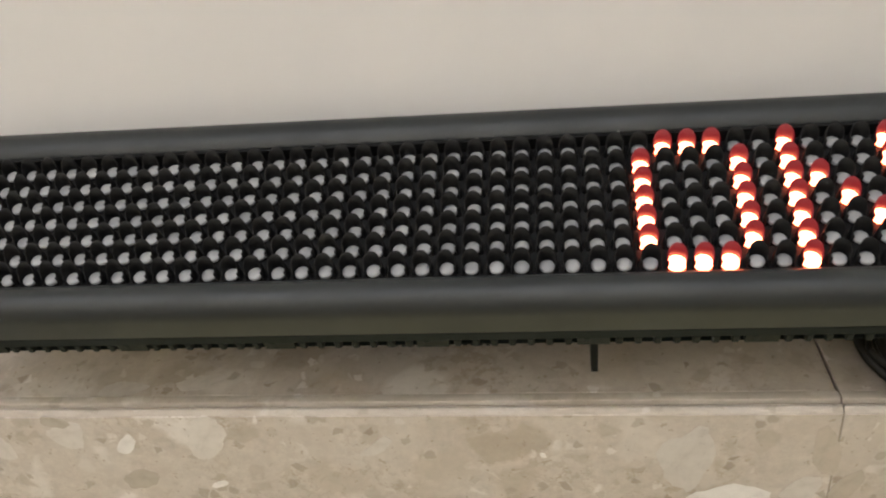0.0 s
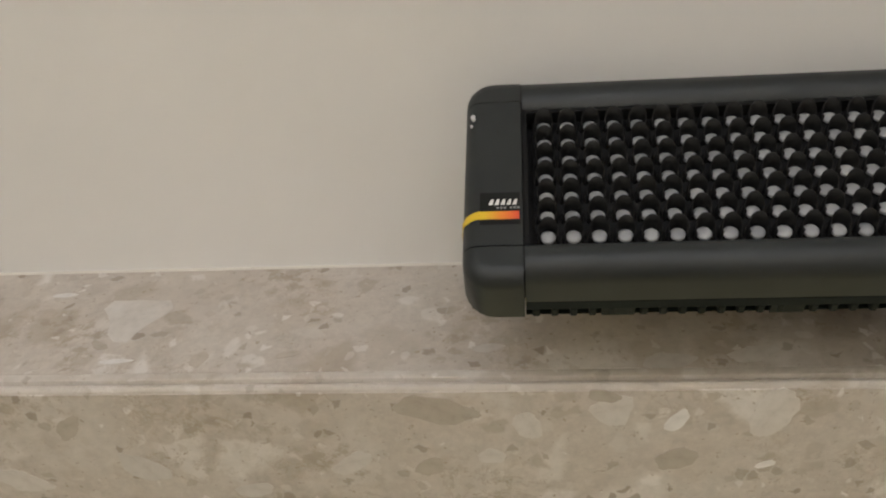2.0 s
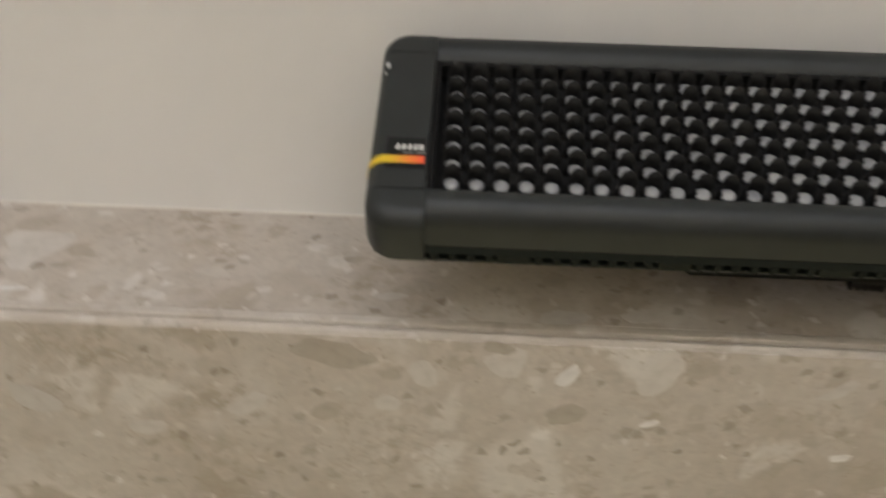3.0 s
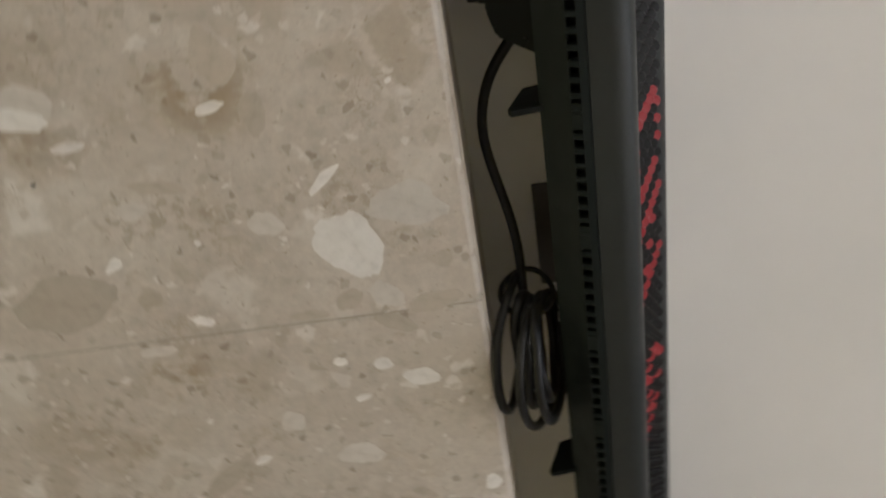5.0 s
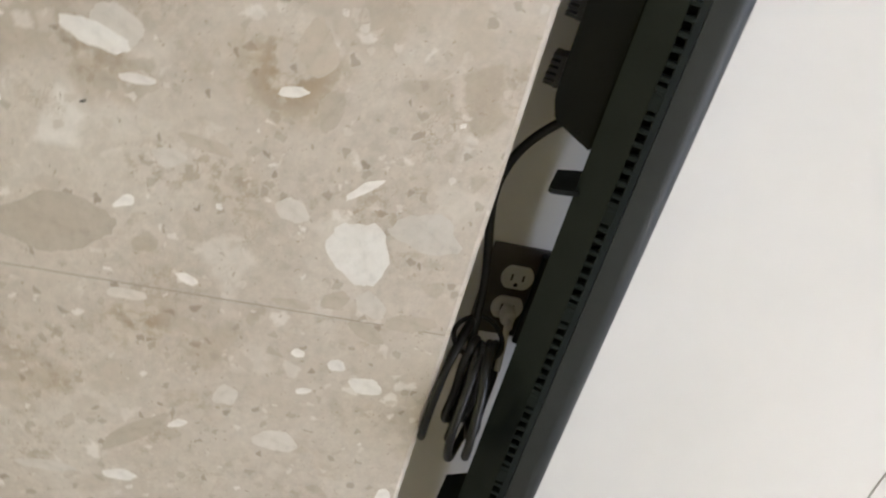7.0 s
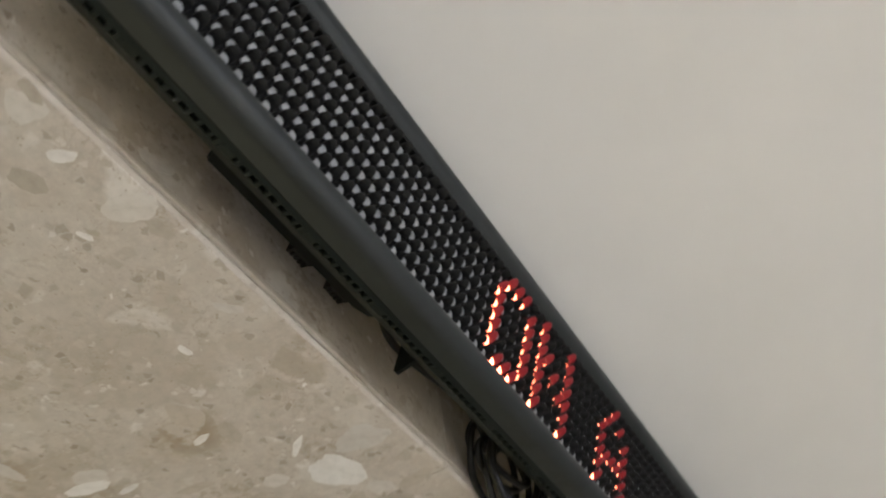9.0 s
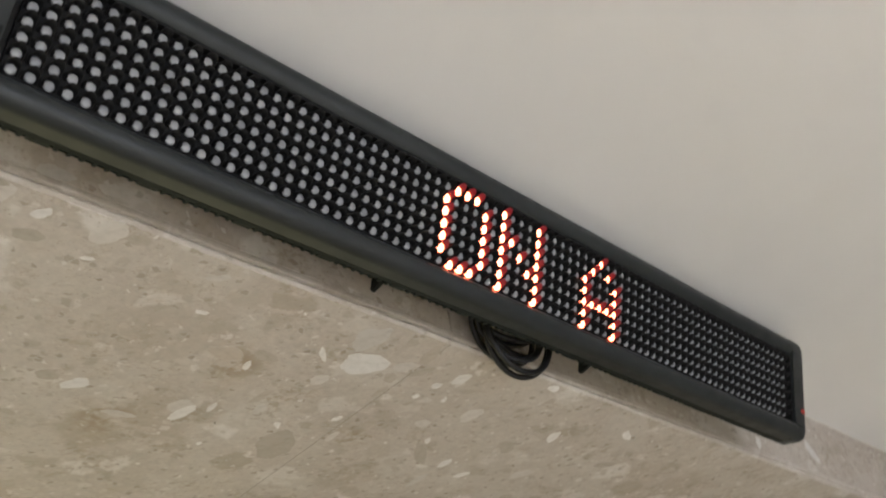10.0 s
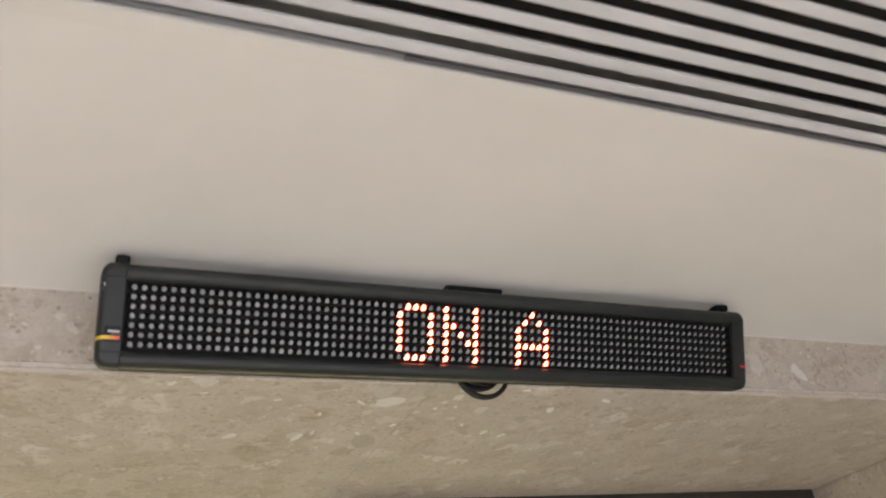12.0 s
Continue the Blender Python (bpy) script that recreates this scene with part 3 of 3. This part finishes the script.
for x in (0.292, 0.347):
    comb = [(x - 0.013, 0.0925), (x - 0.013, 0.0965)]
    for i in range(5):
        a = x - 0.0125 + 0.0054 * i
        comb += [(a, 0.0965), (a, 0.1035 + 0.0004 * i), (a + 0.003, 0.1030 + 0.0004 * i), (a + 0.003, 0.0965)]
    comb += [(x + 0.013, 0.0965), (x + 0.013, 0.0925)]
    bm = bmesh.new()
    lo_ = [bm.verts.new((p, q, 0.006)) for p, q in comb]
    hi_ = [bm.verts.new((p, q, 0.026)) for p, q in comb]
    for i in range(len(comb)):
        bm.faces.new((lo_[i], lo_[(i + 1) % len(comb)], hi_[(i + 1) % len(comb)], hi_[i]))
    bm.faces.new(lo_)
    bm.faces.new(hi_[::-1])
    part("gland", bm, M_RUBBER, power, "ridged black rubber gland")
part("screw", cylinder((0.386, 0.064, 0.0035), 0.0022, 0.002, "z", 10), M_STEEL, power)

# hangers from the case to the ceiling
for x, wide in ((-0.019, 0.011), (1.232, 0.013)):
    h = part("hanger", box(x - wide, x + wide, 0.030, 0.062, 0.127, 0.1475, 0.003, 2), M_STEEL, sign, "black metal hanger")
    part("knob", cylinder((x, 0.026, 0.1385), 0.008, 0.010, "y", 14), M_STEEL, h)
part("hanger", box(0.572, 0.686, 0.034, 0.060, 0.127, 0.1430, 0.003, 2), M_STEEL, sign, "wide black metal hanger")


# ---- outlet in the ceiling ----
outlet = thing("duplex_outlet", Matrix.Translation((0.6255, -0.0885, CEIL)), "ivory duplex outlet in a dark plate on the ceiling", "electrical outlet")
part("plate", box(-0.057, 0.057, -0.035, 0.035, -0.004, 0.0, 0.0018, 2), M_PLATE, outlet, "cover plate coloured dark for the shade on it")
for x in (-0.0195, 0.0195):
    bm = bmesh.new()
    ring = []
    for i in range(28):
        a = 2 * math.pi * i / 28
        ring.append((max(-0.0143, min(0.0143, 0.0176 * math.cos(a))), 0.0176 * math.sin(a)))
    f0 = [bm.verts.new((px, py, -0.003)) for px, py in ring]
    f1 = [bm.verts.new((px * 0.97, py * 0.97, -0.0062)) for px, py in ring]
    for i in range(28):
        bm.faces.new((f0[i], f0[(i + 1) % 28], f1[(i + 1) % 28], f1[i]))
    bm.faces.new(f1)
    face = part("socket", bm, M_SOCKET, outlet)
    face.location.x = x
    part("slot", box(-0.0045, 0.0035, 0.0052, 0.0072, -0.0066, -0.005), M_SEAM, face)
    part("slot", box(-0.0040, 0.0030, -0.0072, -0.0052, -0.0066, -0.005), M_SEAM, face)
    part("slot", cylinder((0.0085, 0, -0.0058), 0.0024, 0.0016, "z", 10), M_SEAM, face)
part("screw", cylinder((0, 0, -0.0046), 0.003, 0.0014, "z", 12), M_PLATE, outlet)

# ---- power cable: run from the box, coil, plug ----
cable = thing("power_cable", SIGN, "black rubber power cable coiled under the ceiling outlet", "cable")
tube("lead", [(0.376, 0.070, 0.020), (0.390, 0.080, 0.028), (0.414, 0.101, 0.030), (0.446, 0.114, 0.030), (0.480, 0.118, 0.030), (0.528, 0.106, 0.030), (0.575, 0.096, 0.028),
              (0.606, 0.094, 0.020), (0.630, 0.088, 0.000)], 0.0042, M_RUBBER, cable)
rng = random.Random(4)
# centre x, y, z; half length; half height; lean of the loop towards the lintel
COILS = [(0.657, 0.060, -0.017, 0.054, 0.050, 0.05), (0.652, 0.066, -0.011, 0.050, 0.044, 0.20), (0.662, 0.070, -0.018, 0.057, 0.052, -0.05), (0.650, 0.076, -0.008, 0.048, 0.018, 0.35),
         (0.659, 0.080, -0.013, 0.053, 0.028, 0.10), (0.655, 0.087, -0.004, 0.054, 0.024, -0.10), (0.662, 0.106, -0.001, 0.065, 0.047, 0.04)]
for k, (cx, cy, cz, ax, az, lean) in enumerate(COILS):
    loop = []
    for i in range(14):
        a = 2 * math.pi * i / 14
        u, v = ax * math.cos(a), az * math.sin(a)
        pinch = 0.35 * (0.082 - cy) * max(0.0, -math.cos(a))
        loop.append((cx + u, cy + pinch + lean * v + rng.uniform(-.002, .002), cz + v + 0.10 * u * (1 if k % 2 else -1)))
    tube("coil", loop, 0.0040, M_RUBBER, cable, cyclic=True)
tube("tie", [(0.604, 0.062, 0.012), (0.594, 0.085, 0.028), (0.604, 0.110, 0.018), (0.614, 0.110, -0.006), (0.620, 0.085, -0.018), (0.614, 0.060, -0.008)], 0.0024, M_RUBBER, cable, cyclic=True)
bm = box(0.638, 0.656, -0.096, -0.081, CEIL - 0.026, CEIL - 0.0062, 0.005, 3)
bm.transform(SIGN.inverted())
plug = part("plug", bm, M_SOCKET, cable, "pale moulded plug")
tube("lead", [SIGN.inverted() @ Vector(p) for p in ((0.645, -0.088, CEIL - 0.030), (0.645, -0.087, CEIL - 0.045), (0.632, -0.078, CEIL - 0.055), (0.620, -0.072, CEIL - 0.075),
              (0.622, -0.066, CEIL - 0.10), (0.640, -0.062, CEIL - 0.12))], 0.0032, M_SOCKET, cable, "short pale lead at the plug")


# ---- stones in the marble ----
def chip_mesh(seed, rx, ry, mat, flat, corners=0, proud=0.0):
    """An irregular broken stone cut flush: flat 'z' looks down, 'y' looks forward."""
    r = random.Random(seed)
    k = corners or r.randint(5, 7)
    ring = []
    for i in range(k):
        a = 2 * math.pi * (i + r.uniform(-.28, .28) * (not corners)) / k
        rr = 1.25 if corners else r.uniform(0.8, 1.24)
        ring.append((rx * rr * math.cos(a), ry * rr * math.sin(a)))
    ring = [(p[0] * (1 - t) + q[0] * t, p[1] * (1 - t) + q[1] * t) for p, q in zip(ring, ring[1:] + ring[:1]) for t in (0.15, 0.32, 0.5, 0.68, 0.85)]
    ring = [(p + r.uniform(-.065, .065) * ry, q + r.uniform(-.065, .065) * ry) for p, q in ring]
    n = len(ring)
    bm = bmesh.new()
    vs = [bm.verts.new((p, q, -0.0002 - proud) if flat == "z" else (p, -0.00025, q)) for p, q in ring]
    us = [bm.verts.new((p, q, 0.001) if flat == "z" else (p, 0.001, q)) for p, q in ring]
    bm.faces.new(vs)
    for i in range(n):
        bm.faces.new((vs[i], vs[(i + 1) % n], us[(i + 1) % n], us[i]))
    return mesh_from(bm, "stone", mat)


KINDS = {"w": M_CHIP_WHITE, "t": M_CHIP_PALE, "p": M_CHIP_PALE, "d": M_CHIP_DARK, "k": M_SEAM}
# kind, x, y, half length, half width, angle
STONES_JOINT = [
    ("w", 0.516, 0.093, 0.034, 0.025, -40), ("w", 0.458, 0.103, 0.018, 0.005, -130), ("w", 0.507, 0.279, 0.011, 0.005, -124), ("w", 0.390, 0.167, 0.014, 0.005, -100),
    ("p", 0.462, 0.248, 0.013, 0.009, -97), ("w", 0.568, 0.225, 0.010, 0.005, -66), ("w", 0.635, 0.091, 0.009, 0.007, -74), ("w", 0.653, 0.062, 0.018, 0.010, -90),
    ("w", 0.669, 0.114, 0.009, 0.004, -106), ("w", 0.627, 0.126, 0.007, 0.005, -98), ("w", 0.859, 0.286, 0.017, 0.007, -60), ("p", 0.804, 0.332, 0.028, 0.008, -91),
    ("w", 0.805, 0.265, 0.017, 0.008, -87), ("w", 0.790, 0.017, 0.010, 0.008, -160), ("w", 0.730, 0.219, 0.010, 0.005, -117), ("p", 0.688, 0.182, 0.013, 0.011, -169)]
STONES_EAST = [
    ("p", 0.594, 0.271, 0.018, 0.006, -87), ("w", 0.405, 0.274, 0.013, 0.004, -90), ("w", 0.440, 0.370, 0.005, 0.004, -107), ("d", 0.538, 0.330, 0.043, 0.028, -92),
    ("d", 0.445, 0.224, 0.021, 0.006, -75), ("d", 0.412, 0.297, 0.010, 0.008, -119), ("d", 0.746, 0.256, 0.041, 0.012, -131), ("d", 0.594, 0.070, 0.021, 0.010, -70),
    ("d", 0.617, 0.215, 0.015, 0.009, -62), ("d", 0.576, 0.141, 0.016, 0.005, -90), ("d", 0.565, 0.106, 0.013, 0.009, -119), ("d", 0.577, 0.037, 0.025, 0.009, -96),
    ("p", 0.487, 0.044, 0.033, 0.020, -76), ("k", 0.430, 0.311, 0.003, 0.001, -108), ("p", 0.736, 0.132, 0.024, 0.012, -89), ("w", 0.389, 0.042, 0.003, 0.003, -129)]
STONES_MIDDLE = [
    ("w", 0.496, 0.208, 0.004, 0.003, -67), ("p", 0.370, 0.289, 0.019, 0.015, -78), ("p", 0.566, 0.072, 0.018, 0.011, -39), ("w", 0.086, 0.032, 0.012, 0.006, -52),
    ("w", 0.236, 0.299, 0.024, 0.011, -59), ("p", 0.149, 0.027, 0.020, 0.014, -77), ("w", 0.379, 0.306, 0.023, 0.011, -74), ("w", 0.289, 0.097, 0.010, 0.004, -12),
    ("w", 0.147, 0.073, 0.008, 0.003, -22), ("d", 0.354, 0.157, 0.020, 0.016, 1), ("d", 0.200, 0.296, 0.014, 0.012, 20), ("d", 0.398, 0.140, 0.019, 0.011, 8),
    ("p", 0.488, 0.155, 0.016, 0.011, -76), ("p", 0.314, 0.344, 0.023, 0.009, -9), ("d", -0.348, 0.036, 0.017, 0.009, -46), ("p", -0.301, 0.076, 0.022, 0.013, 37)]
STONES_WEST = [
    ("p", -0.221, 0.099, 0.016, 0.007, -11), ("d", -0.080, 0.020, 0.030, 0.015, 11), ("p", -0.015, 0.036, 0.015, 0.010, 45), ("p", -0.042, 0.065, 0.011, 0.008, -25),
    ("d", -0.086, 0.074, 0.011, 0.008, -16), ("p", -0.142, 0.072, 0.020, 0.008, -36),
    ("p", 0.043, 0.022, 0.018, 0.015, -33), ("p", 0.273, 0.034, 0.016, 0.006, -36), ("d", 0.036, 0.009, 0.012, 0.006, 14),
    ("d", 0.088, 0.068, 0.015, 0.010, -14), ("p", -0.400, 0.090, 0.024, 0.012, 20), ("w", 0.900, 0.120, 0.020, 0.010, 70), ("d", 0.860, 0.180, 0.022, 0.014, 40),
    ("p", 0.950, 0.240, 0.026, 0.012, 110), ("w", 1.010, 0.060, 0.016, 0.008, 30), ("d", 1.060, 0.150, 0.020, 0.012, -40)]
BAND_STONES = [
    ("w", -0.395, 0.118, 0.011, 0.004, -6), ("w", -0.314, 0.031, 0.012, 0.003, -3), ("d", -0.252, 0.032, 0.011, 0.007, -74), ("d", -0.187, 0.037, 0.010, 0.004, -16),
    ("d", -0.336, 0.050, 0.009, 0.006, 32), ("p", -0.043, 0.041, 0.013, 0.005, -11), ("p", 0.081, 0.024, 0.022, 0.008, -4), ("p", 0.140, 0.031, 0.018, 0.009, -14),
    ("w", 1.330, 0.030, 0.010, 0.016, 30), ("p", 1.420, 0.080, 0.020, 0.030, 20), ("d", 1.300, 0.100, 0.016, 0.010, 0), ("w", 1.550, 0.060, 0.030, 0.016, 60),
    ("t", -0.322, 0.087, 0.034, 0.031, 90)]
for n, (kind, x, y, rx, ry, turn) in enumerate(STONES_JOINT + STONES_EAST + STONES_MIDDLE + STONES_WEST):
    s = part("stone", chip_mesh(n, rx, ry, KINDS[kind], "z", 0, n * 0.000004), None, soffit)
    s.matrix_local = Matrix.Translation((x, y, SOFFIT)) @ Matrix.Rotation(radians(turn), 4, "Z")
for n, (kind, x, z, rx, rz, turn) in enumerate(BAND_STONES):
    s = part("stone", chip_mesh(100 + n, rx, rz, KINDS[kind], "y", 3 if kind == "t" else 0), None, band)
    s.matrix_local = Matrix.Translation((x, 0, SOFFIT + z)) @ Matrix.Rotation(radians(turn), 4, "Y")
